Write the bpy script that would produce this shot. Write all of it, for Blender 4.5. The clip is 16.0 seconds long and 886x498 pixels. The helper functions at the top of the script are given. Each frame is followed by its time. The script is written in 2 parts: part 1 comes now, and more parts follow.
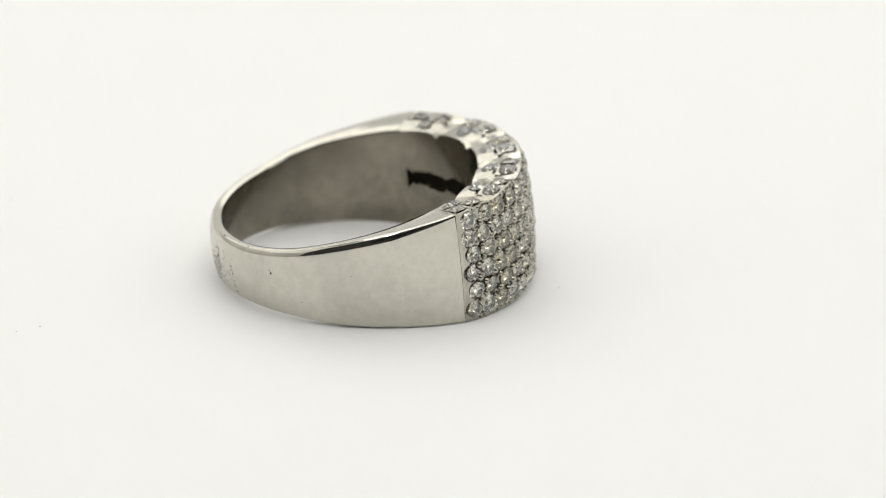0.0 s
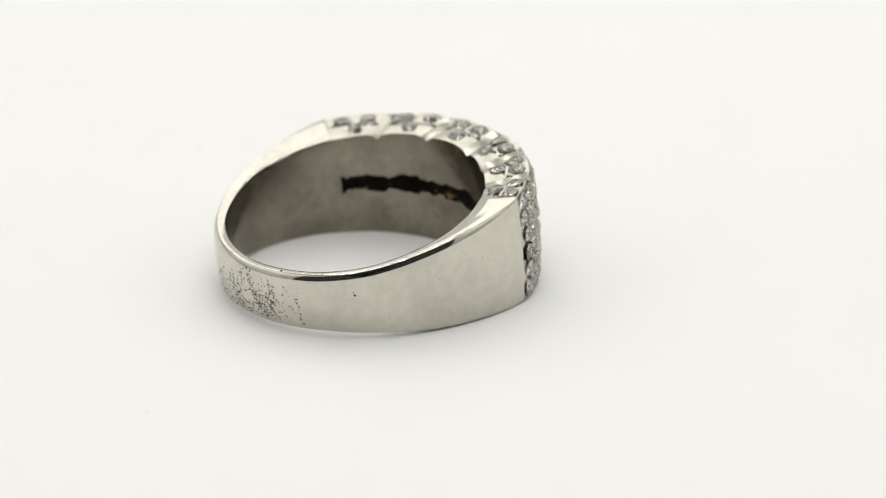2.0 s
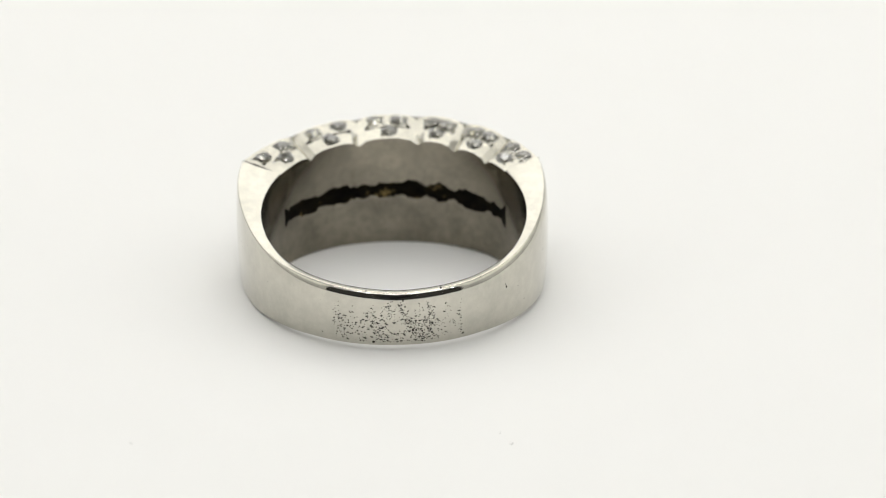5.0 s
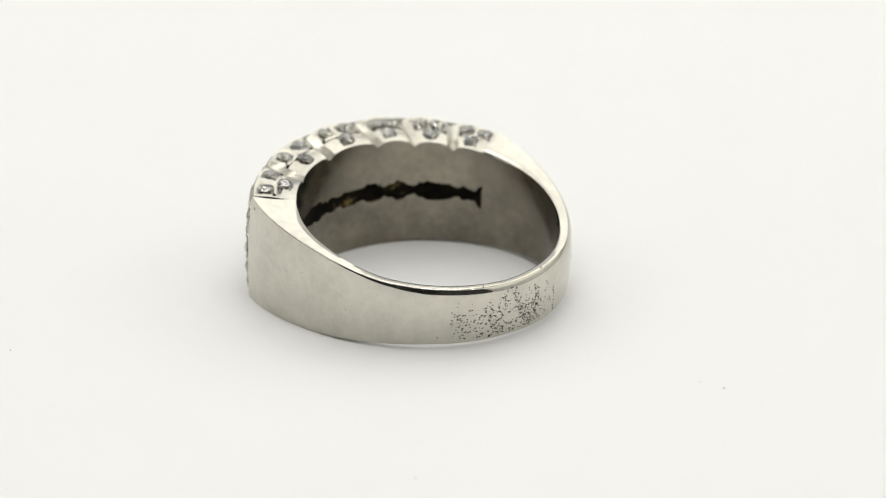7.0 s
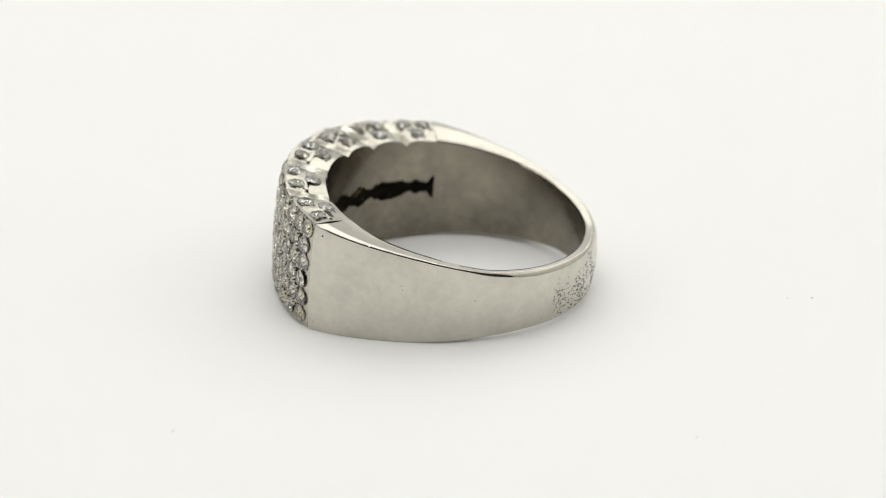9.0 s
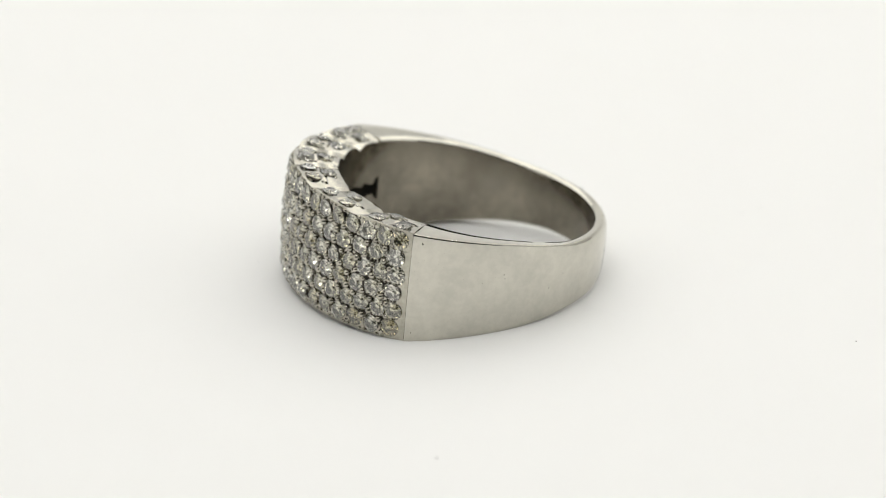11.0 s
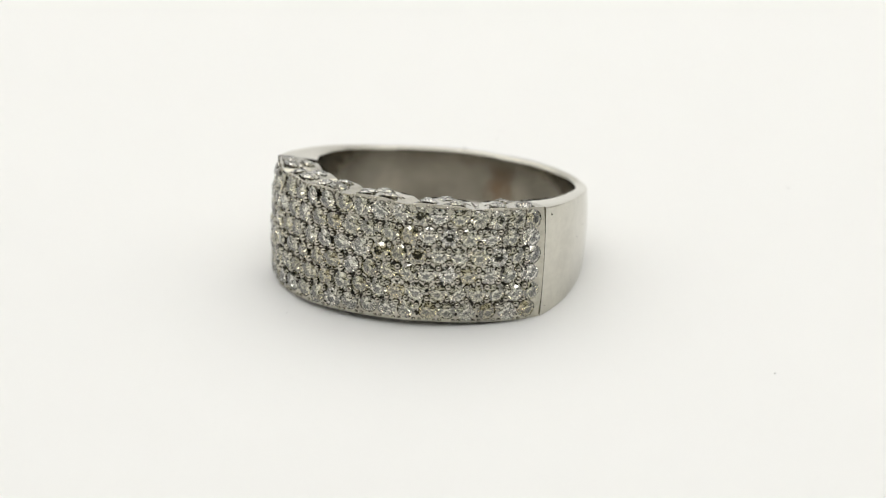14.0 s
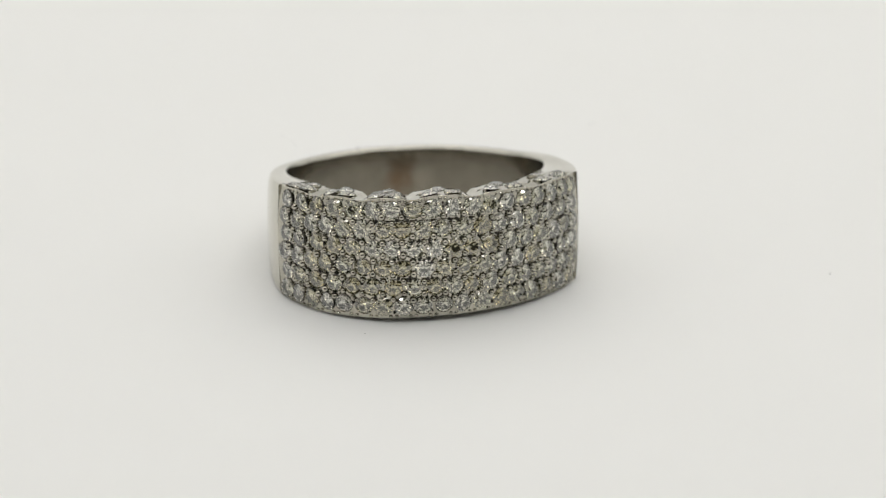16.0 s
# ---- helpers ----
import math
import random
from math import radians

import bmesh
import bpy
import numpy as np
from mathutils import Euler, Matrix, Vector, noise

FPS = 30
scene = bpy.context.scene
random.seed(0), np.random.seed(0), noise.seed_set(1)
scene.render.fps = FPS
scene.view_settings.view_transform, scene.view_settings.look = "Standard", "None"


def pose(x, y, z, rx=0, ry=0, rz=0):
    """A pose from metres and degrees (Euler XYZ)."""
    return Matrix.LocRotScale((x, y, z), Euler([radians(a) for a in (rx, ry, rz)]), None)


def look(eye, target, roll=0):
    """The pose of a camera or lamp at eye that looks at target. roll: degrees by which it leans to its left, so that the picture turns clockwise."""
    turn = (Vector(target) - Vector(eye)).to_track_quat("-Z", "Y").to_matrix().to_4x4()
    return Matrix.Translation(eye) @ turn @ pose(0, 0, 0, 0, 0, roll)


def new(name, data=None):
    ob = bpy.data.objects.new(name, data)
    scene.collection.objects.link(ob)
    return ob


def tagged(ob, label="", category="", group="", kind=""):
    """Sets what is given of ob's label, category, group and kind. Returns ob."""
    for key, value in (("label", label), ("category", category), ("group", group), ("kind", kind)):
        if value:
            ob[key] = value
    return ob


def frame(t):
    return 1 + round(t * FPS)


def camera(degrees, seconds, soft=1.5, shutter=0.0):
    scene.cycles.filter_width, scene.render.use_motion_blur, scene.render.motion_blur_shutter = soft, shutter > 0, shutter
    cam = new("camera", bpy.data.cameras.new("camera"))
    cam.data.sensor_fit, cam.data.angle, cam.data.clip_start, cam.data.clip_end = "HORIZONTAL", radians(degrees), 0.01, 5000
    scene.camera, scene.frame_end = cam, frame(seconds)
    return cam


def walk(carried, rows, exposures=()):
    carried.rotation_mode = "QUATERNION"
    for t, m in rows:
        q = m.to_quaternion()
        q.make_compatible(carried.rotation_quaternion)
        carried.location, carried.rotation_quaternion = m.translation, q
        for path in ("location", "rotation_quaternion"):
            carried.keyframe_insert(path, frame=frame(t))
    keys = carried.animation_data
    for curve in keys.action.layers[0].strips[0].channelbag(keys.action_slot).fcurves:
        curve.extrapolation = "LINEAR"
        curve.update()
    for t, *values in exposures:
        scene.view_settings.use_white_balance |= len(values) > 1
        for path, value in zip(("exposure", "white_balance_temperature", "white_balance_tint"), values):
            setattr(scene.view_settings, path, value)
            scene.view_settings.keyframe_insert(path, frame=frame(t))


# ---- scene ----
MM = 0.001
# ---- camera: fixed on its stand, looking down at the turntable ----
EYE = Vector((0.0, -233.87, 100.14)) * MM
YAW, PITCH = radians(-0.600), radians(22.805)
AIM = Vector((-math.sin(YAW) * math.cos(PITCH), math.cos(YAW) * math.cos(PITCH), -math.sin(PITCH)))
cam = camera(14.0, 16.0, soft=1.0)
cam.data.dof.use_dof = True
cam.data.dof.focus_distance = 0.243
cam.data.dof.aperture_fstop = 34.0
STAND = look(EYE, EYE + AIM * 0.25)
walk(cam, [(0.0, STAND), (16.0, STAND)], [(0.0, 0.0), (15.5, 0.0), (16.0, -0.25)])

# ---- light: an assumed, unseen pale light tent with strip lamps overhead ----
world = bpy.data.worlds.new("tent_light")
scene.world = world
world.use_nodes = True
world.node_tree.nodes["Background"].inputs[0].default_value = (1.0, 0.985, 0.95, 1)
world.node_tree.nodes["Background"].inputs[1].default_value = 0.05

# overhead light is split into unseen strips to give the stones contrast
for y in (-0.19, -0.07, 0.05, 0.17):
    strip_data = bpy.data.lights.new("overhead_strip", "AREA")
    strip_data.shape, strip_data.size, strip_data.size_y, strip_data.energy = "RECTANGLE", 0.46, 0.032, 0.138
    strip_data.color = (1.0, 0.985, 0.945)
    strip = new("overhead_strip", strip_data)
    strip.matrix_world = look((0.02, y, 0.50), (0.02, y * 0.7, 0))

# unseen fill panels added to brighten the metal's reflections, and a bar for the stones
for name, place, target, wide, high, watts in (
        ("side_fill", (-0.33, 0.0, 0.24), (0, 0, 0.20), 0.46, 0.40, 0.28), ("side_fill", (0.33, 0.0, 0.24), (0, 0, 0.20), 0.46, 0.40, 0.28),
        ("back_fill", (0.0, 0.24, 0.29), (0, 0, 0.16), 0.56, 0.38, 0.70),
        ("front_bar", (0.0, -0.25, 0.46), (0, 0, 0), 0.40, 0.022, 0.20)):
    bar_data = bpy.data.lights.new(name, "AREA")
    bar_data.shape, bar_data.size, bar_data.size_y, bar_data.energy = "RECTANGLE", wide, high, watts
    bar_data.color = (1.0, 0.988, 0.95)
    bar = new(name, bar_data)
    bar.matrix_world = look(place, target)

# small bare diodes among the tent's lights, which the stones throw back as sparks
for place, watts in (((0.14, -0.12, 0.40), 0.05), ((-0.17, -0.05, 0.42), 0.05), ((0.05, -0.24, 0.34), 0.04), ((-0.09, -0.25, 0.30), 0.035), ((0.22, -0.2, 0.3), 0.035)):
    diode_data = bpy.data.lights.new("led_lamp", "AREA")
    diode_data.shape, diode_data.size, diode_data.energy = "DISK", 0.012, watts
    diode = new("led_lamp", diode_data)
    diode.matrix_world = look(place, (0, 0, 0))


# ---- materials ----
def material(name):
    m = bpy.data.materials.new(name)
    m.use_nodes = True
    return m, m.node_tree.nodes, m.node_tree.links, m.node_tree.nodes["Principled BSDF"]


def ramp(nodes, stops):
    r = nodes.new("ShaderNodeValToRGB")
    while len(r.color_ramp.elements) < len(stops):
        r.color_ramp.elements.new(0.5)
    for e, (p, c) in zip(r.color_ramp.elements, stops):
        e.position, e.color = p, (*c, 1)
    return r


def noise_at(nodes, links, coord, scale, detail=3.0, rough=0.5):
    n = nodes.new("ShaderNodeTexNoise")
    n.inputs["Scale"].default_value, n.inputs["Detail"].default_value = scale, detail
    n.inputs["Roughness"].default_value = rough
    links.new(coord, n.inputs["Vector"])
    return n.outputs["Fac"]


def metal(name, base, rough_lo, rough_hi, cloudy, bump, stain=None):
    m, nodes, links, p = material(name)
    at = nodes.new("ShaderNodeTexCoord").outputs["Object"]
    p.inputs["Metallic"].default_value = 1.0
    big = noise_at(nodes, links, at, 230.0, 3.0, 0.55)
    mid = noise_at(nodes, links, at, 1500.0, 5.0, 0.7)
    fine = noise_at(nodes, links, at, 5200.0, 3.0, 0.6)
    lo = tuple(c * (1 - cloudy) for c in base)
    col = ramp(nodes, [(0.36, lo), (0.62, base)])
    links.new(big, col.inputs[0])
    smear = ramp(nodes, [(0.40, (1 - cloudy * 0.7,) * 3), (0.62, (1, 1, 1))])
    links.new(mid, smear.inputs[0])
    mix = nodes.new("ShaderNodeMix")
    mix.data_type, mix.blend_type = "RGBA", "MULTIPLY"
    mix.inputs[0].default_value = 1.0
    links.new(col.outputs[0], mix.inputs[6])
    links.new(smear.outputs[0], mix.inputs[7])
    colour = mix.outputs[2]
    if stain:
        # soft brown stains round given places
        for place, size, tone in stain:
            d = nodes.new("ShaderNodeVectorMath")
            d.operation = "DISTANCE"
            links.new(at, d.inputs[0])
            d.inputs[1].default_value = [c * MM for c in place]
            wob = nodes.new("ShaderNodeMath")
            wob.operation = "MULTIPLY_ADD"
            links.new(mid, wob.inputs[0])
            wob.inputs[1].default_value = size * MM * 1.6
            links.new(d.outputs["Value"], wob.inputs[2])
            edge = ramp(nodes, [(0.15, (0.95,) * 3), (1.0, (0, 0, 0))])
            norm = nodes.new("ShaderNodeMath")
            norm.operation = "DIVIDE"
            links.new(wob.outputs[0], norm.inputs[0])
            norm.inputs[1].default_value = size * MM * 2.0
            links.new(norm.outputs[0], edge.inputs[0])
            over = nodes.new("ShaderNodeMix")
            over.data_type = "RGBA"
            links.new(edge.outputs[0], over.inputs[0])
            links.new(colour, over.inputs[6])
            over.inputs[7].default_value = (*tone, 1)
            colour = over.outputs[2]
    links.new(colour, p.inputs["Base Color"])
    rr = ramp(nodes, [(0.35, (rough_lo,) * 3), (0.65, (rough_hi,) * 3)])
    links.new(mid, rr.inputs[0])
    links.new(rr.outputs[0], p.inputs["Roughness"])
    b = nodes.new("ShaderNodeBump")
    b.inputs["Strength"].default_value, b.inputs["Distance"].default_value = bump, 0.00003
    links.new(fine, b.inputs["Height"])
    links.new(b.outputs[0], p.inputs["Normal"])
    return m


POLISHED = metal("polished_white_gold", (0.63, 0.61, 0.54), 0.03, 0.10, 0.12, 0.04)
# rougher, stained inside; base colour also darkened to stand in for dim reflections
SATIN = metal("darkened_inner_gold", (0.34, 0.31, 0.25), 0.13, 0.26, 0.30, 0.05,
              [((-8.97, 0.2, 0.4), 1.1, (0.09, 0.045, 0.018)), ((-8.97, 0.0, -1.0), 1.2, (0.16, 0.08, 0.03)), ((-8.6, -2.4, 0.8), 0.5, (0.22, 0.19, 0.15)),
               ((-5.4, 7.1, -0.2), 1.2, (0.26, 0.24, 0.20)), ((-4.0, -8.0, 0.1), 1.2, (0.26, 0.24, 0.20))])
SETTING = metal("setting_white_gold", (0.57, 0.545, 0.465), 0.04, 0.14, 0.30, 0.35)
PAD = metal("bright_cut_white_gold", (0.60, 0.58, 0.51), 0.08, 0.20, 0.18, 0.10)

# seat colour is darkened to paint shade beneath the stones' facets
SEAT = metal("darkened_drilled_seat", (0.20, 0.18, 0.14), 0.2, 0.4, 0.5, 0.1)


def gem_material():
    m, nodes, links, p = material("clear_brilliant")
    info = nodes.new("ShaderNodeObjectInfo")
    tint = ramp(nodes, [(0.0, (0.90, 0.895, 0.84)), (0.5, (0.80, 0.79, 0.68)), (1.0, (0.73, 0.695, 0.55))])
    links.new(info.outputs["Random"], tint.inputs[0])
    links.new(tint.outputs[0], p.inputs["Base Color"])
    p.inputs["Transmission Weight"].default_value = 1.0
    p.inputs["Roughness"].default_value = 0.0
    p.inputs["IOR"].default_value = 2.417
    return m


GEM = gem_material()


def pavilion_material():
    """The stones' undersides: metal mirrors that stand in for total internal reflection."""
    m, nodes, links, p = material("metal_mirror_pavilion")
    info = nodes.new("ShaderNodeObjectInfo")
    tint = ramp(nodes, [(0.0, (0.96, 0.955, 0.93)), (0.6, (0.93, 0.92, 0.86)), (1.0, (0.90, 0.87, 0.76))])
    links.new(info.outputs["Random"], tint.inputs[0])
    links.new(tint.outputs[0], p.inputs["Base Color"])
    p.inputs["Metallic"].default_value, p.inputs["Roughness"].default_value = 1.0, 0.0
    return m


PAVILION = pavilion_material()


def dull(name, stops, scale, rough):
    m, nodes, links, p = material(name)
    at = nodes.new("ShaderNodeTexCoord").outputs["Object"]
    col = ramp(nodes, stops)
    links.new(noise_at(nodes, links, at, scale, 5.0, 0.6), col.inputs[0])
    links.new(col.outputs[0], p.inputs["Base Color"])
    p.inputs["Roughness"].default_value = rough
    p.inputs["Specular IOR Level"].default_value = 0.08
    return m


TARNISH = dull("black_tarnish", [(0.40, (0.003, 0.0025, 0.002)), (0.60, (0.010, 0.008, 0.004)), (0.70, (0.22, 0.16, 0.06))], 900.0, 0.8)
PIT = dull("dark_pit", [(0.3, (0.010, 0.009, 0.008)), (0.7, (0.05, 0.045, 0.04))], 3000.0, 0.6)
FABRIC = dull("white_fabric", [(0.3, (0.72, 0.72, 0.70)), (0.7, (0.77, 0.77, 0.75))], 20.0, 0.9)
PAPER = dull("white_paper", [(0.3, (0.845, 0.845, 0.84)), (0.7, (0.86, 0.86, 0.855))], 9.0, 0.75)
BLACK = dull("black_plastic", [(0.3, (0.008, 0.008, 0.010)), (0.7, (0.014, 0.014, 0.016))], 60.0, 0.5)


# ---- helpers for parts ----
def finish(bm, name, mat, sharp=30):
    bmesh.ops.recalc_face_normals(bm, faces=bm.faces)
    me = bpy.data.meshes.new(name)
    bm.to_mesh(me)
    bm.free()
    me.materials.append(mat)
    if sharp:
        me.shade_smooth()
        me.set_sharp_from_angle(angle=radians(sharp))
    return me


def part(name, bm, mat, parent, label="", sharp=30):
    ob = new(name, finish(bm, name, mat, sharp))
    ob.parent = parent
    if label:
        tagged(ob, label)
    return ob


# ---- the white sheet under and behind the ring ----
def paper_sheet():
    bm = bmesh.new()
    rows = []
    profile = [(-1.2, 0.0), (-0.4, 0.0), (0.0, 0.0), (0.14, 0.0)]
    profile += [(0.14 + 0.16 * math.sin(q), 0.16 - 0.16 * math.cos(q)) for q in np.linspace(0.15, math.pi / 2, 10)]
    profile += [(0.30, 0.56)]
    for y, z in profile:
        rows.append([bm.verts.new((x, y, z)) for x in (-1.3, -0.4, 0.0, 0.4, 1.3)])
    for a, b in zip(rows, rows[1:]):
        for i in range(4):
            bm.faces.new((a[i], a[i + 1], b[i + 1], b[i]))
    ob = new("ground", finish(bm, "ground", PAPER, 60))
    tagged(ob, "seamless matt white paper sheet curving up behind", "paper backdrop", kind="structure")
    return ob


paper_sheet()


def tent_side(name, x):
    """An unseen white side added to bounce light at the ring, open to the front."""
    bm = bmesh.new()
    bmesh.ops.create_cube(bm, size=1.0, matrix=Matrix.Translation((x, 0.01, 0.282)) @ Matrix.Diagonal((0.004, 0.57, 0.556, 1)))
    ob = new(name, finish(bm, name, FABRIC, 0))
    tagged(ob, "unseen plain white fabric side, added to bounce light", "tent wall", kind="structure")


tent_side("wall_west", -0.34)
tent_side("wall_east", 0.34)


def tent_top():
    # unseen ceiling added to lighten what the band's edge mirrors
    bm = bmesh.new()
    bmesh.ops.create_cube(bm, size=1.0, matrix=Matrix.Translation((0, 0.01, 0.565)) @ Matrix.Diagonal((0.684, 0.584, 0.004, 1)))
    tagged(new("ceiling", finish(bm, "ceiling", FABRIC, 0)), "unseen plain white fabric top, added to lighten reflections", "tent roof", kind="structure")


tent_top()


def tent_front():
    """An unseen white flap over the open front, added for the stones to reflect."""
    bm = bmesh.new()
    bmesh.ops.create_cube(bm, size=1.0, matrix=Matrix.Translation((0, -0.28, 0.45)) @ Matrix.Diagonal((0.676, 0.004, 0.22, 1)))
    ob = new("wall_south", finish(bm, "wall_south", FABRIC, 0))
    tagged(ob, "unseen plain white fabric flap over the front, added for reflections", "tent wall", kind="structure")


tent_front()

# ---- the camera's own black body on its stand, which the polished band mirrors ----
def studio_camera():
    thing = new("studio_camera")
    thing.matrix_world = Matrix.Translation(EYE - AIM * 0.03) @ look((0, 0, 0), AIM).to_3x3().to_4x4()
    tagged(thing, "black camera body on a stand in front of the paper", "camera")
    bm = bmesh.new()
    bmesh.ops.create_cube(bm, size=1.0, matrix=Matrix.Translation((0, 0, 0.045)) @ Matrix.Diagonal((0.12, 0.09, 0.07, 1)))
    bmesh.ops.bevel(bm, geom=bm.edges[:], offset=0.012, segments=3, affect="EDGES")
    part("body", bm, BLACK, thing)
    bm = bmesh.new()
    bmesh.ops.create_cone(bm, cap_ends=True, segments=40, radius1=0.042, radius2=0.042, depth=0.03, matrix=Matrix.Translation((0, 0, 0.0)))
    part("lens_mount", bm, BLACK, thing)
    bm = bmesh.new()
    drop = (EYE - AIM * 0.08).z
    up = thing.matrix_world.to_3x3().inverted() @ Vector((0, 0, 1))
    bmesh.ops.create_cone(bm, cap_ends=True, segments=24, radius1=0.012, radius2=0.012, depth=drop, matrix=Matrix.Translation(Vector((0, 0, 0.05)) - up * drop / 2) @ up.to_track_quat("Z", "Y").to_matrix().to_4x4())
    part("stand", bm, BLACK, thing)


studio_camera()

# ---- the ring: its own space has the hole's axis along z and the stones towards +x, in millimetres ----
R_IN, SEAM = 9.1, 59.6
GW = 2.5
GROOVES = [-42.0, -25.0, -8.5, 12.0, 36.0]


def table(xs, ys):
    fine = np.linspace(xs[0], xs[-1], 400)
    raw = np.interp(fine, xs, ys)
    pad = np.pad(raw, 30, mode="reflect", reflect_type="odd")
    k = np.hanning(61)
    soft = np.convolve(pad, k / k.sum(), mode="valid")
    return lambda a: float(np.interp(a, fine, soft))


KNOTS = [SEAM, 73, 86, 98, 110, 125, 145, 180]
R_OUT = table(KNOTS, [12.18, 11.32, 10.62, 10.28, 10.10, 10.0, 10.02, 10.06])
TOP = table(KNOTS, [3.84, 3.50, 3.17, 2.88, 2.54, 2.14, 1.90, 1.72])
LEAN = table(KNOTS, [0.0, 0.0, 0.02, 0.04, 0.03, 0.02, 0.05, 0.0])
LOW = table(KNOTS, [4.10, 3.84, 3.60, 3.36, 3.04, 2.66, 2.32, 2.18])
DROP = table(KNOTS, [0.30, 0.22, 0.14, 0.09, 0.06, 0.06, 0.06, 0.06])
HEAD_KNOTS = [-SEAM, -40, -20, 0, 20, 40, SEAM]
R_FACE = table(HEAD_KNOTS, [12.02, 12.50, 12.62, 12.36, 12.26, 12.22, 12.33])
FACE_TOP = table(HEAD_KNOTS, [3.80, 4.00, 4.20, 4.36, 4.26, 4.08, 3.86])
FACE_LOW = table(HEAD_KNOTS, [4.20, 4.38, 4.32, 4.20, 4.10, 4.10, 4.10])


def face_half(a, low=False):
    return FACE_LOW(a) if low else FACE_TOP(a)


def notch(a):
    return 0.20 * max(max(0.0, 1 - abs(a - g) / 6.0) for g in GROOVES)


def polar(r, a, z):
    return Vector((r * math.cos(radians(a)), r * math.sin(radians(a)), z)) * MM


def band_section(a, low=False):
    """Half of the shank's cross-section at the angle a, from the outside's middle over the top to the inside's middle."""
    fold = a if a <= 180 else 360 - a
    side = 1 if a <= 180 else -1
    ro = R_OUT(fold) + 0.17 * side * max(0.0, 1 - (fold - SEAM) / (60 if side > 0 else 30))
    h = LOW(fold) if low else TOP(fold) + LEAN(fold) * side
    bulge = 0.15
    drop = 0.08 if low else DROP(fold)
    far = min(1.0, max(0.0, (fold - 115) / 30)) if side > 0 else min(1.0, (fold - SEAM) / 22)
    tall, deep = (0.5, 0.14) if low else (0.16 + 0.46 * far, 0.08 + 0.20 * far)
    flat = h - tall
    heights = [flat * k / 6 for k in range(7)] + [flat + tall * math.sin(radians(9 * k)) for k in range(1, 11)]
    pts = []
    for z in heights:
        q = max(0.0, (z - flat) / tall)
        pts.append((ro - bulge * (z / h) ** 2 - deep * (1 - math.sqrt(max(0.0, 1 - q * q))), z))
    r1 = ro - bulge - deep
    for k in (0.33, 0.66, 1.0):
        pts.append((r1 + (R_IN + 0.10 - r1) * k, h - drop * k))
    pts.append((R_IN + 0.03, h - drop - 0.05))
    pts.append((R_IN, h - drop - 0.15))
    n = len(pts)
    pts += [(R_IN, (h - drop - 0.15) * k) for k in (0.75, 0.5, 0.25, 0.0)]
    return pts, n


def make_band(parent):
    bm = bmesh.new()
    inner = bmesh.new()
    rows = []
    rows_in = []
    for a in np.linspace(SEAM + 0.12, 360 - SEAM - 0.12, 300):
        top, n = band_section(a)
        under, n = band_section(a, True)
        loop = [(r, -z) for r, z in reversed(under[:n])][:-1] + top[:n]
        rows.append([bm.verts.new(polar(r, a, z)) for r, z in loop])
        wall = top[n - 1:]
        ai = SEAM + (a - SEAM - 0.12) * (360 - 2 * SEAM) / (359.76 - 2 * SEAM)
        wall = wall + [(r, -z) for r, z in reversed(under[n - 1:-1])]
        rows_in.append([inner.verts.new(polar(r, ai, z)) for r, z in wall])
    for b, rr in ((bm, rows), (inner, rows_in)):
        for p, q in zip(rr, rr[1:]):
            for i in range(len(p) - 1):
                b.faces.new((p[i], p[i + 1], q[i + 1], q[i]))
    for row in (rows[0], rows[-1]):
        bm.faces.new(row)
    part("shank", bm, POLISHED, parent, "polished white gold band tapering to the back")
    part("inner_wall", inner, SATIN, parent, "dull scratched inside of the band, darkened for its dim reflections")


def cell(bm, mapped, u0, u1, v0, v1, uc, vc, ru, rv, depth, drilled=False, valley=0.0):
    """A patch of metal with a conical seat for one stone."""
    n = 16
    rim, lip, low = [], [], []
    for k in range(n):
        q = 2 * math.pi * (k + (0.5 if drilled else 0.0)) / n
        c, s = math.cos(q), math.sin(q)
        f = 1 / max(abs(c), abs(s))
        c2, s2 = c * f, s * f
        ue, ve = uc + (c2 * (u1 - uc) if c2 > 0 else c2 * (uc - u0)), vc + (s2 * (v1 - vc) if s2 > 0 else s2 * (vc - v0))
        sunk = valley if abs(ue) < SEAM - 0.1 and abs(ve) < 0.99 else 0.0
        rim.append(bm.verts.new(mapped(ue, ve, sunk)))
        lip.append(bm.verts.new(mapped(uc + c * ru, vc + s * rv, 0.02 + valley * 0.4)))
        low.append(bm.verts.new(mapped(uc + c * ru * 0.9, vc + s * rv * 0.9, 0.16)))
    tip = bm.verts.new(mapped(uc, vc, depth))
    for k in range(n):
        j = (k + 1) % n
        bm.faces.new((rim[k], rim[j], lip[j], lip[k]))
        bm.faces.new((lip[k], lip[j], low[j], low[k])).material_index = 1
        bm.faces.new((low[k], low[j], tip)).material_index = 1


def on_face(a, v, depth):
    h = face_half(a, v < 0)
    z = abs(v) * h - notch(a) * max(0.0, (v - 0.88) / 0.12)
    swell = 0.26 * (v * v)
    return polar(R_FACE(a) - swell - depth, a, math.copysign(z, v))


def groove_slant(a):
    return float(np.interp(a, [-SEAM, -42, -8.5, 12, 36, SEAM], [0, -3.5, -3.0, 3.0, 3.0, 0]))


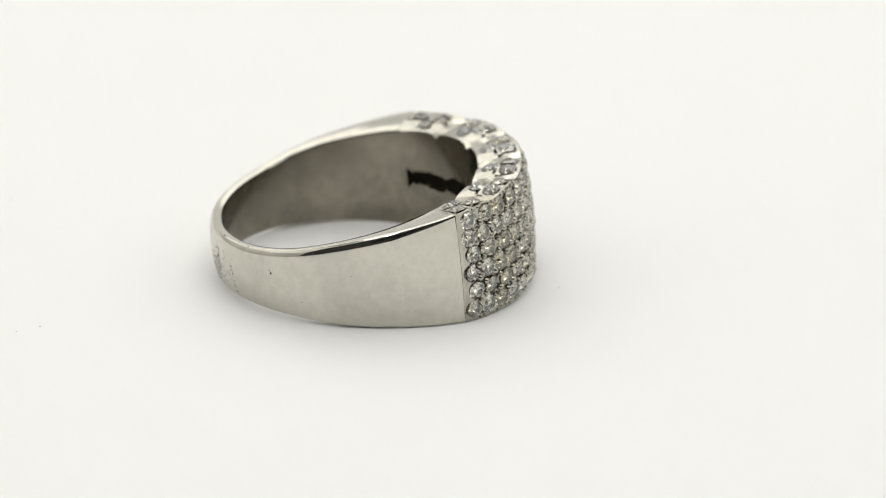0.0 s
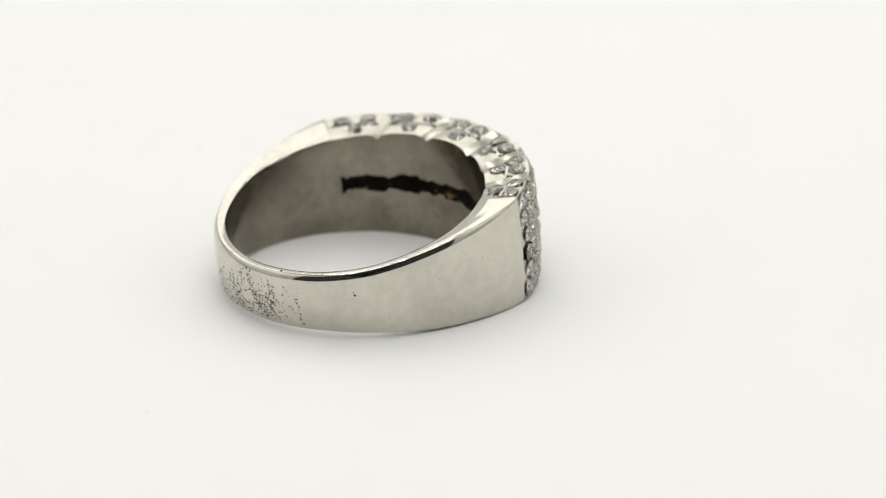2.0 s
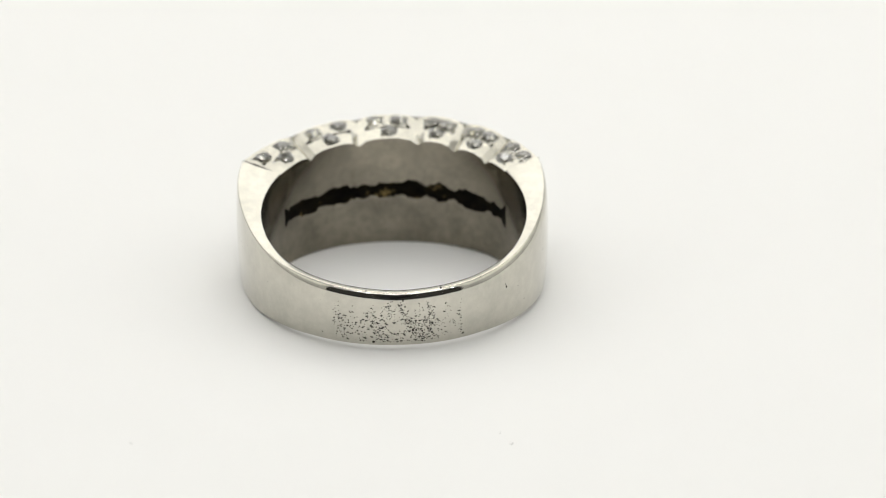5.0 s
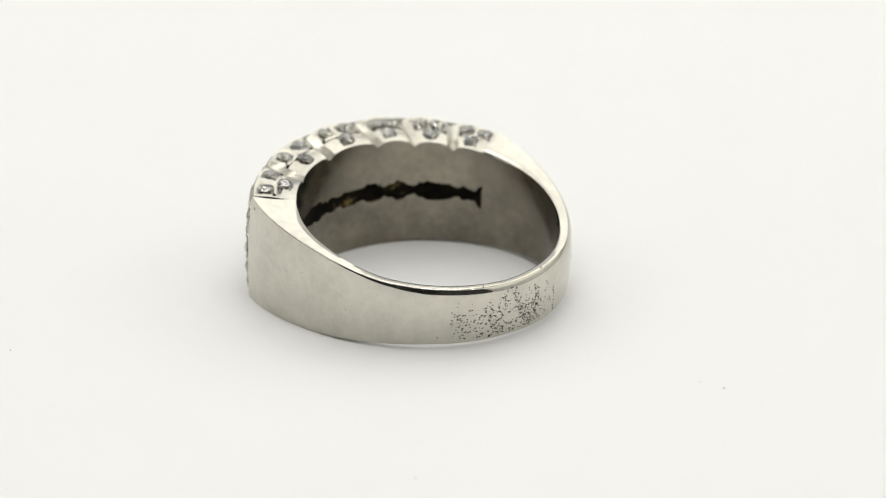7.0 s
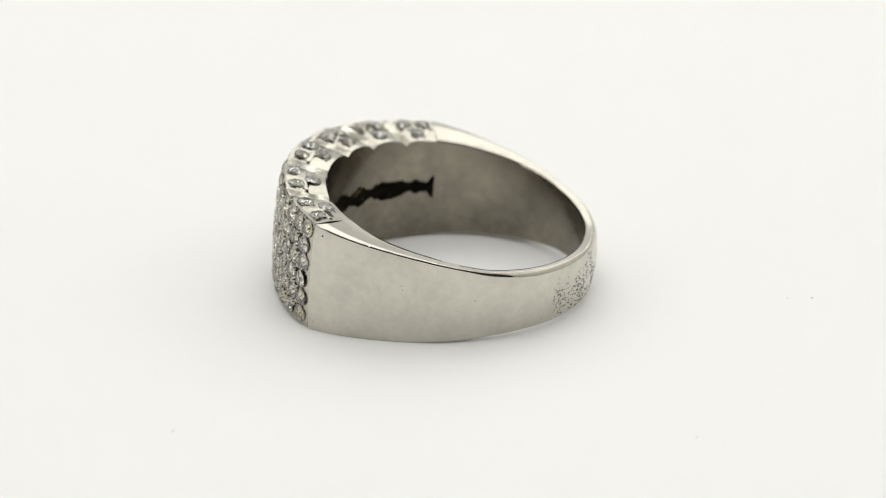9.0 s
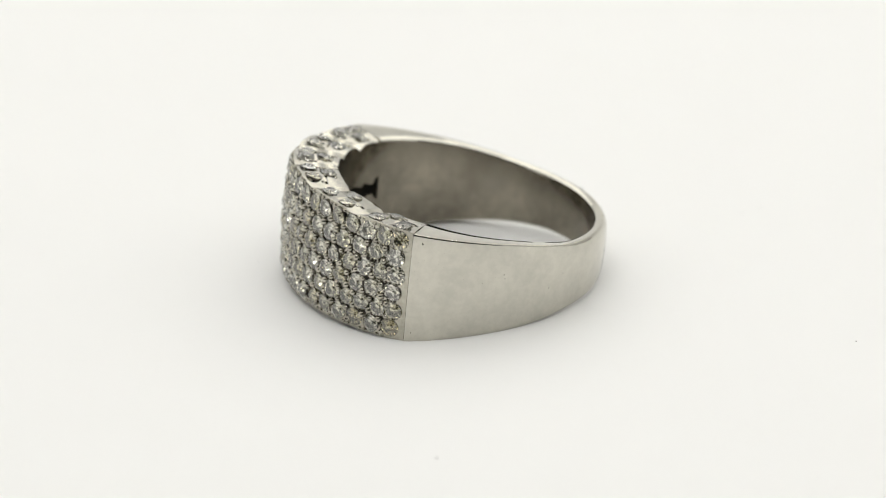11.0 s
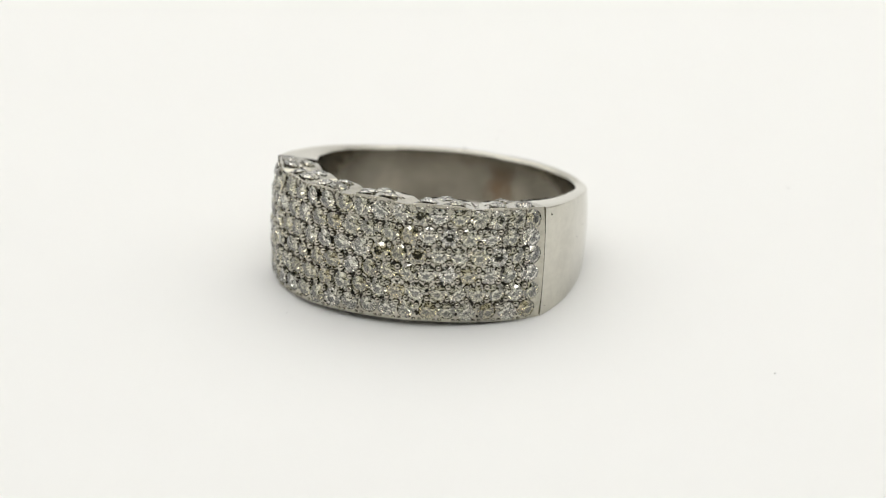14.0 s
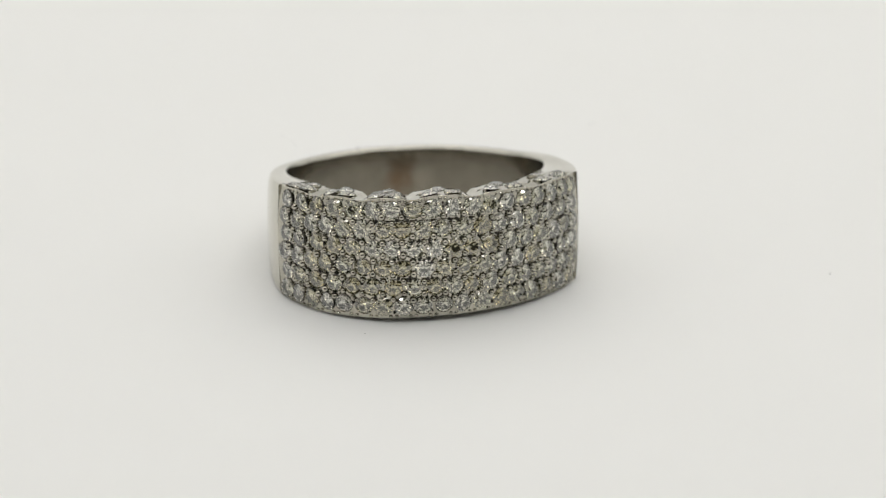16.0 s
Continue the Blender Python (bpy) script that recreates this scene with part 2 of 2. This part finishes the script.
def on_top(a, s, depth):
    """The head's upper side: s runs from the face's rim to the hole."""
    ro = R_FACE(a) - 0.28
    slant = groove_slant(a)
    r = ro + (R_IN + 0.02 - ro) * s
    near = min(abs(a - g) for g in GROOVES)
    z = face_half(a) - notch(a) - 0.42 * s
    if near < GW:
        z -= (0.24 - 0.12 * (1 - s)) * (1 - near / GW)
    else:
        z += 0.10 * math.sin(math.pi * min(1, max(0, s))) * min(1, (near - GW) / 2)
    return polar(r, a + slant * s, z - depth)


def hole_edge(a):
    """The height of the head's upper side where it meets the hole."""
    b = a
    for _ in range(12):
        b = a - groove_slant(b)
    return on_top(b, 1.0, 0).z / MM


COLUMNS, ROWS = 18, 6
PITCH_A = (2 * SEAM - 3.0) / COLUMNS


def face_stones():
    """The stones of the face: row by row, every other row set off by half a stone."""
    rows = []
    for k in range(ROWS):
        v = (k - 2.5) * 2 / 6.25
        off = k % 2
        angles = []
        for i in range(COLUMNS):
            ease = min(1.0, 0.25 + min(i, COLUMNS - 1 - i) / 4)
            angles.append(-SEAM + 1.5 + PITCH_A * (i + 0.5 + 0.25 * ease * (1 if off else -1)) + 0.8 * noise.noise((i * 1.7, k * 2.3, 1.0)))
        rows.append((v, angles))
    return rows


def under_edge(a):
    """The height of the head's lower side at the hole, on which the ring rests."""
    return -3.92 - 0.44 * math.cos(radians(a * 1.4)) ** 2


def make_head(parent):
    bm = bmesh.new()
    rows = face_stones()
    seats = []
    strips, pads = [], []
    for k, (v, angles) in enumerate(rows):
        strip = bmesh.new()
        strips.append(strip)
        v0 = -1.0 if k == 0 else (v + rows[k - 1][0]) / 2
        v1 = 1.0 if k == ROWS - 1 else (v + rows[k + 1][0]) / 2
        for i, a in enumerate(angles):
            u0 = -SEAM if i == 0 else (a + angles[i - 1]) / 2
            u1 = SEAM if i == COLUMNS - 1 else (a + angles[i + 1]) / 2
            h = face_half(a)
            cell(strip, on_face, u0, u1, v0, v1, a, v, math.degrees(0.635 / 12.2), 0.635 / h, 0.68, 0 < k < ROWS - 1 and 0 < i < COLUMNS - 1, 0.04)
            seats.append((a, v))
    # upper side: grooves and stone clusters; the lower side is its mirror without stones
    tops = []
    edges = [-SEAM] + GROOVES + [SEAM]
    for i in range(6):
        a0 = edges[i] + (GW if i else 1.0)
        a1 = edges[i + 1] - (GW if i < 5 else 1.0)
        mid, wide = (a0 + a1) / 2, (a1 - a0) / 2
        two, one = 0.27, 0.66
        ra, rs = math.degrees(0.50 / 11.2), 0.50 / 2.7
        ra2 = math.degrees(0.50 / 10.0)
        spots = [(mid - wide * 0.52, two, a0, mid, 0.03, 0.52), (mid + wide * 0.52, two, mid, a1, 0.03, 0.52), (mid + (0.6 if i < 3 else -0.6), one + 0.03, a0, a1, 0.52, 1.0)]
        pad = bmesh.new()
        pads.append(pad)
        for uc, vc, b0, b1, s0, s1 in spots:
            cell(pad, on_top, b0, b1, s0, s1, uc, vc, ra if vc < 0.5 else ra2, rs, 0.55)
            tops.append((uc, vc))
    lanes = [(g - GW, g + GW) for g in GROOVES] + [(-SEAM, -SEAM + 1.0), (SEAM - 1.0, SEAM)]
    steps = np.linspace(0.03, 1.0, 7)
    for a0, a1 in lanes:
        grid = [[bm.verts.new(on_top(a, s, 0)) for s in steps] for a in np.linspace(a0, a1, 9)]
        for p, q in zip(grid, grid[1:]):
            for j in range(6):
                bm.faces.new((p[j], p[j + 1], q[j + 1], q[j]))
    span = np.linspace(-SEAM, SEAM, 261)
    loops = []
    for a in span:
        ring = [bm.verts.new(on_face(a, 1.0, 0)), bm.verts.new(on_top(a, 0.0, -0.015)), bm.verts.new(on_top(a, 0.03, 0))]
        loops.append(ring)
    wall = []
    for a in span:
        z = hole_edge(a)
        low = [polar(R_IN, a, z), polar(R_IN, a, under_edge(a))]
        rim = on_face(a, -1.0, 0)
        wall.append([bm.verts.new(p) for p in low + [polar(10.6, a, 0.5 * (under_edge(a) - face_half(a, True))), rim]])
    lining = bmesh.new()
    rows_in = []
    for a in span:
        z = hole_edge(a)
        rows_in.append([lining.verts.new(polar(R_IN, a, w)) for w in np.linspace(z, under_edge(a), 6)])
    for p, q in zip(rows_in, rows_in[1:]):
        for j in range(5):
            lining.faces.new((p[j], p[j + 1], q[j + 1], q[j]))
    for group in (loops, [row[1:] for row in wall]):
        for p, q in zip(group, group[1:]):
            for j in range(len(p) - 1):
                bm.faces.new((p[j], p[j + 1], q[j + 1], q[j]))
    for a in (-SEAM, SEAM):
        h = face_half(a)
        bm.faces.new([bm.verts.new(p) for p in (polar(R_FACE(a) - 0.1, a, h), polar(R_IN, a, h - 0.42), polar(R_IN, a, 0.12 - h), polar(R_FACE(a) - 0.1, a, -h))])
    bmesh.ops.remove_doubles(bm, verts=bm.verts, dist=1e-7)
    head = part("head", bm, PAD, parent, "curved white gold head with scalloped edges", 40)
    for strip in strips:
        bmesh.ops.remove_doubles(strip, verts=strip.verts, dist=1e-7)
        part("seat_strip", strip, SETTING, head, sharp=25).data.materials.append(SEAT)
    for pad in pads:
        bmesh.ops.remove_doubles(pad, verts=pad.verts, dist=1e-7)
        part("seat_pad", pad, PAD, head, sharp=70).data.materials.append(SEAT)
    part("lining", lining, SATIN, head, "dull scratched inside of the head, darkened for its dim reflections")
    return head, seats, tops


def brilliant():
    """A round brilliant of diameter 1, its girdle in the plane z = 0."""
    bm = bmesh.new()

    def loop(n, r, z, turn):
        return [bm.verts.new((r * math.cos(2 * math.pi * (k + turn) / n), r * math.sin(2 * math.pi * (k + turn) / n), z)) for k in range(n)]

    tab = loop(8, 0.25, 0.165, 0.0)
    star = loop(8, 0.375, 0.105, 0.5)
    gird = loop(16, 0.5, 0.012, 0.0)
    low = loop(16, 0.5, -0.012, 0.0)
    pav = loop(8, 0.20, -0.285, 0.5)
    cul = bm.verts.new((0, 0, -0.43))
    bm.faces.new(tab)
    for k in range(8):
        j = (k + 1) % 8
        bm.faces.new((tab[k], star[k], tab[j]))
        bm.faces.new((tab[j], star[k], gird[2 * j], star[j]))
        g0, g1, g2 = gird[2 * k], gird[2 * k + 1], gird[(2 * k + 2) % 16]
        bm.faces.new((star[k], g0, g1))
        bm.faces.new((star[k], g1, g2))
        l0, l1, l2 = low[2 * k], low[2 * k + 1], low[(2 * k + 2) % 16]
        # pavilion facets get the metal mirror in place of clear stone
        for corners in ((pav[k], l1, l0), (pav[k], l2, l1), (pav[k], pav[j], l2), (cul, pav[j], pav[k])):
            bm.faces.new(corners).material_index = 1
    for k in range(16):
        j = (k + 1) % 16
        bm.faces.new((gird[k], low[k], low[j], gird[j]))
    mesh = finish(bm, "gemstone", GEM, 0)
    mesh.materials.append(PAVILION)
    return mesh


def frame_at(mapped, u, v, du, dv, lift):
    """Place, normal and tangent of a mapped surface."""
    p = mapped(u, v, -lift)
    x = (mapped(u + du, v, 0) - mapped(u - du, v, 0)).normalized()
    y = (mapped(u, v + dv, 0) - mapped(u, v - dv, 0)).normalized()
    n = x.cross(y).normalized()
    return p, n, x


def place_gem(mesh, head, mapped, u, v, size, outward, rng, lift=0.02):
    p, n, x = frame_at(mapped, u, v, 0.4, 0.02, lift)
    if n.dot(outward) < 0:
        n = -n
    tilt = Vector((rng.uniform(-0.16, 0.16), rng.uniform(-0.16, 0.16), rng.uniform(-0.16, 0.16)))
    n = (n + tilt).normalized()
    x = (x - n * x.dot(n)).normalized()
    y = n.cross(x)
    m = Matrix((x, y, n)).transposed().to_4x4()
    m = Matrix.Translation(p) @ m @ Matrix.Rotation(rng.uniform(0, 6.28), 4, "Z") @ Matrix.Scale(size * MM, 4)
    ob = new("gemstone", mesh)
    ob.parent = head
    ob.matrix_basis = m
    return ob


def make_stones(head, seats, tops):
    rng = random.Random(5)
    mesh = brilliant()
    for a, v in seats:
        place_gem(mesh, head, on_face, a, v, rng.uniform(1.27, 1.36), polar(1000, a, 0), rng)
    for a, s in tops:
        place_gem(mesh, head, on_top, a, s, rng.uniform(1.14, 1.24), Vector((0, 0, 1)), rng, -0.01)


def bead(bm, p, n, r, rng):
    x = n.orthogonal().normalized()
    y = n.cross(x)
    rings = []
    for q in (0, 35, 65):
        c, s = math.cos(radians(q)), math.sin(radians(q))
        rings.append([bm.verts.new(p + (x * math.cos(k * math.pi / 4) + y * math.sin(k * math.pi / 4)) * r * c + n * (r * s - 0.04 * MM)) for k in range(8)])
    tip = bm.verts.new(p + n * (r - 0.04 * MM))
    for a, b in zip(rings, rings[1:]):
        for k in range(8):
            bm.faces.new((a[k], a[(k + 1) % 8], b[(k + 1) % 8], b[k]))
    for k in range(8):
        bm.faces.new((rings[-1][k], rings[-1][(k + 1) % 8], tip))


def make_beads(head, tops):
    """The small metal grains that hold the stones."""
    rng = random.Random(8)
    bm = bmesh.new()
    rows = face_stones()
    for k in range(ROWS - 1):
        for (v0, base), (v1, peak) in ((rows[k], rows[k + 1]), (rows[k + 1], rows[k])):
            for a, b in zip(base, base[1:]):
                tip = min(peak, key=lambda q: abs(q - (a + b) / 2))
                u = (a + b + tip) / 3 + rng.uniform(-0.2, 0.2)
                p, n, x = frame_at(on_face, u, (2 * v0 + v1) / 3 + rng.uniform(-0.012, 0.012), 0.4, 0.02, 0.05)
                n = n if n.dot(p) > 0 else -n
                bead(bm, p, n, rng.uniform(0.20, 0.29) * MM, rng)
    for v in (-0.975, 0.955):
        k = 0 if v < 0 else ROWS - 1
        for a, b in zip(rows[k][1], rows[k][1][1:]):
            for w in (0.36, 0.64):
                p, n, x = frame_at(on_face, a + (b - a) * w, v, 0.4, 0.01, 0.0)
                n = Vector((p.x, p.y, 0)).normalized()
                bead(bm, p, n, rng.uniform(0.13, 0.17) * MM, rng)
    for a, s in tops:
        for da, ds in ((2.6, 0.14), (-2.6, 0.14), (2.6, -0.14), (-2.6, -0.14)):
            if rng.random() < 0.8 and 0.05 < s + ds < 0.97:
                bead(bm, on_top(a + da, s + ds, 0), Vector((0, 0, 1)), rng.uniform(0.09, 0.13) * MM, rng)
    # flat dark discs that paint deep shade into the gaps between stones
    gap_discs = bmesh.new()
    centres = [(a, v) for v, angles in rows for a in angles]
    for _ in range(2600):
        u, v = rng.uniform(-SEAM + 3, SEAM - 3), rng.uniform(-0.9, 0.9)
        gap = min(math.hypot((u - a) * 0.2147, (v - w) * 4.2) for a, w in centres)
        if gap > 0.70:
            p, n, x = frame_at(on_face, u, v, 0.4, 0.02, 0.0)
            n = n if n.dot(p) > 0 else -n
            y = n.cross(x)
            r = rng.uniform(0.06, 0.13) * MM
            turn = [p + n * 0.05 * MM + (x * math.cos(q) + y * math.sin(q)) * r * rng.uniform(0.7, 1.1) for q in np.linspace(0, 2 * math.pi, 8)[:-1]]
            gap_discs.faces.new([gap_discs.verts.new(c) for c in turn])
    tagged(part("dark_gap_discs", gap_discs, PIT, head, "small flat dark discs painting the gaps among the grains", 0), kind="stuff")
    ob = part("bead_setting", bm, SETTING, head, "small round white gold grains between the stones", 60)
    tagged(ob, kind="stuff")


def make_tarnish(head):
    """A ragged black stain along the inside of the head, flared at both ends."""
    bm = bmesh.new()
    rows = []
    for a in np.linspace(-60, 57, 220):
        end = min(a + 60, 57 - a)
        half = 0.56 + 0.40 * noise.noise((a * 0.16, 3.1, 0)) + 0.18 * noise.noise((a * 0.7, 1.7, 0))
        if end < 12:
            half *= 0.62 + 0.38 * end / 12
        if end < 3.0:
            half += 0.45 * (1 - end / 3.0)
        mid = 0.16 * noise.noise((a * 0.09, 8.0, 0)) - 0.14 + 0.04 * noise.noise((a * 0.9, 5.0, 0))
        jag = 0.10 * noise.noise((a * 1.9, 9.0, 0))
        rows.append([bm.verts.new(polar(R_IN - 0.015, a, mid + half * k + (jag if k > 0.9 else 0))) for k in (-1, -0.5, 0, 0.5, 1)])
    for p, q in zip(rows, rows[1:]):
        for j in range(4):
            bm.faces.new((p[j], p[j + 1], q[j + 1], q[j]))
    part("tarnish_stain", bm, TARNISH, head, "ragged black and brown tarnish inside the head")


def make_pits(parent):
    """Corrosion pits in the back of the band."""
    rng = random.Random(21)
    bm = bmesh.new()

    def pit(a, z, r, squash):
        pts, n = band_section(a, z < 0)
        zs, rs = [p[1] for p in pts[:16]], [p[0] for p in pts[:16]]
        ro = float(np.interp(abs(z), zs, rs))
        turn = rng.uniform(0, 3.1)
        vs = []
        for k in range(7):
            q = k * 2 * math.pi / 7 + turn
            rr = r * rng.uniform(0.6, 1.2)
            da, dz = math.degrees(rr * math.cos(q) * squash / ro), rr * math.sin(q)
            zz = z + dz
            vs.append(bm.verts.new(polar(float(np.interp(abs(zz), zs, rs)) + 0.006, a + da, zz)))
        bm.faces.new(vs)

    made = 0
    while made < 1250:
        a, z = rng.uniform(155, 206), rng.uniform(-1.9, 1.45)
        d = 0.20 + 0.30 * noise.noise((a * 0.22, z * 0.5, 4.0)) + 0.3 * noise.noise((a * 0.6, z * 2.2, 7.0))
        d -= 0.14 * max(0, z) + 0.006 * abs(a - 181)
        if d > rng.uniform(0.0, 0.6):
            pit(a, z, rng.choice((0.010, 0.014, 0.018, 0.022, 0.028, 0.036, 0.048)), rng.uniform(0.6, 2.2))
            made += 1
    for a, z, r in ((228.4, 0.40, 0.085), (227.8, 0.64, 0.05), (236, -0.1, 0.03), (241, -1.5, 0.04), (206.7, -1.85, 0.09), (171, -1.9, 0.13), (150, -1.7, 0.05),
                    (262, 0.5, 0.03), (281, 1.0, 0.03), (120, 0.2, 0.035), (113, -0.6, 0.03), (198, 1.83, 0.08), (176, 1.85, 0.05), (168, 1.8, 0.05), (216, 1.85, 0.05),
                    (62.6, 3.22, 0.10), (61.6, -3.3, 0.045), (92, 0.9, 0.035), (92.5, 0.6, 0.03), (84, 0.4, 0.03)):
        pit(a, z, r, 1.0)
    ob = part("corrosion_patch", bm, PIT, parent, "tiny dark corrosion pits in the band's back", 0)
    tagged(ob, kind="stuff")


ring = new("ring")
tagged(ring, "white gold dress ring with pave-set clear stones lying on white paper", "ring")
make_band(ring)
make_pits(ring)
head, seats, tops = make_head(ring)
make_tarnish(head)
make_beads(head, tops)
make_stones(head, seats, tops)


def dust_speck(x, y, r, seed):
    """A grain of dust on the turning paper."""
    rng = random.Random(seed)
    bm = bmesh.new()
    bmesh.ops.create_icosphere(bm, subdivisions=1, radius=r * MM)
    for v in bm.verts:
        v.co = Vector((v.co.x * 1.5, v.co.y, v.co.z * 0.5)) * rng.uniform(0.75, 1.2)
    low = min(v.co.z for v in bm.verts)
    for v in bm.verts:
        v.co.z -= low
    ob = new("dust_speck", finish(bm, "dust_speck", PIT, 0))
    tagged(ob, "tiny dark speck of dust on the white paper", "dust speck", group="dust specks on the paper")
    return ob, pose(x * MM, y * MM, 0, 0, 0, rng.uniform(0, 180))


SPECKS = [dust_speck(0.1, 29.7, 0.05, 1), dust_speck(-26.6, -10.0, 0.04, 2), dust_speck(-25.1, -9.1, 0.035, 3), dust_speck(-29.4, 14.0, 0.05, 4), dust_speck(10.5, -2.8, 0.03, 5)]


def motions():
    """The turntable carries the ring round, a little slower towards the end."""
    rows = []
    for i in range(33):
        t = i * 0.5
        turn = 16.392 * t + 0.027 * t * t
        rows.append((t, pose(0, 0, 0, 0, 0, turn) @ pose(-3.854 * MM, 0.457 * MM, 3.507 * MM, 0, 0, 8.22) @ pose(0, 0, 0, -0.5, -5.27, 0)))
    walk(ring, rows)
    for ob, home in SPECKS:
        walk(ob, [(i * 0.5, pose(0, 0, 0, 0, 0, 16.392 * i * 0.5 + 0.027 * (i * 0.5) ** 2) @ home) for i in range(33)])


motions()
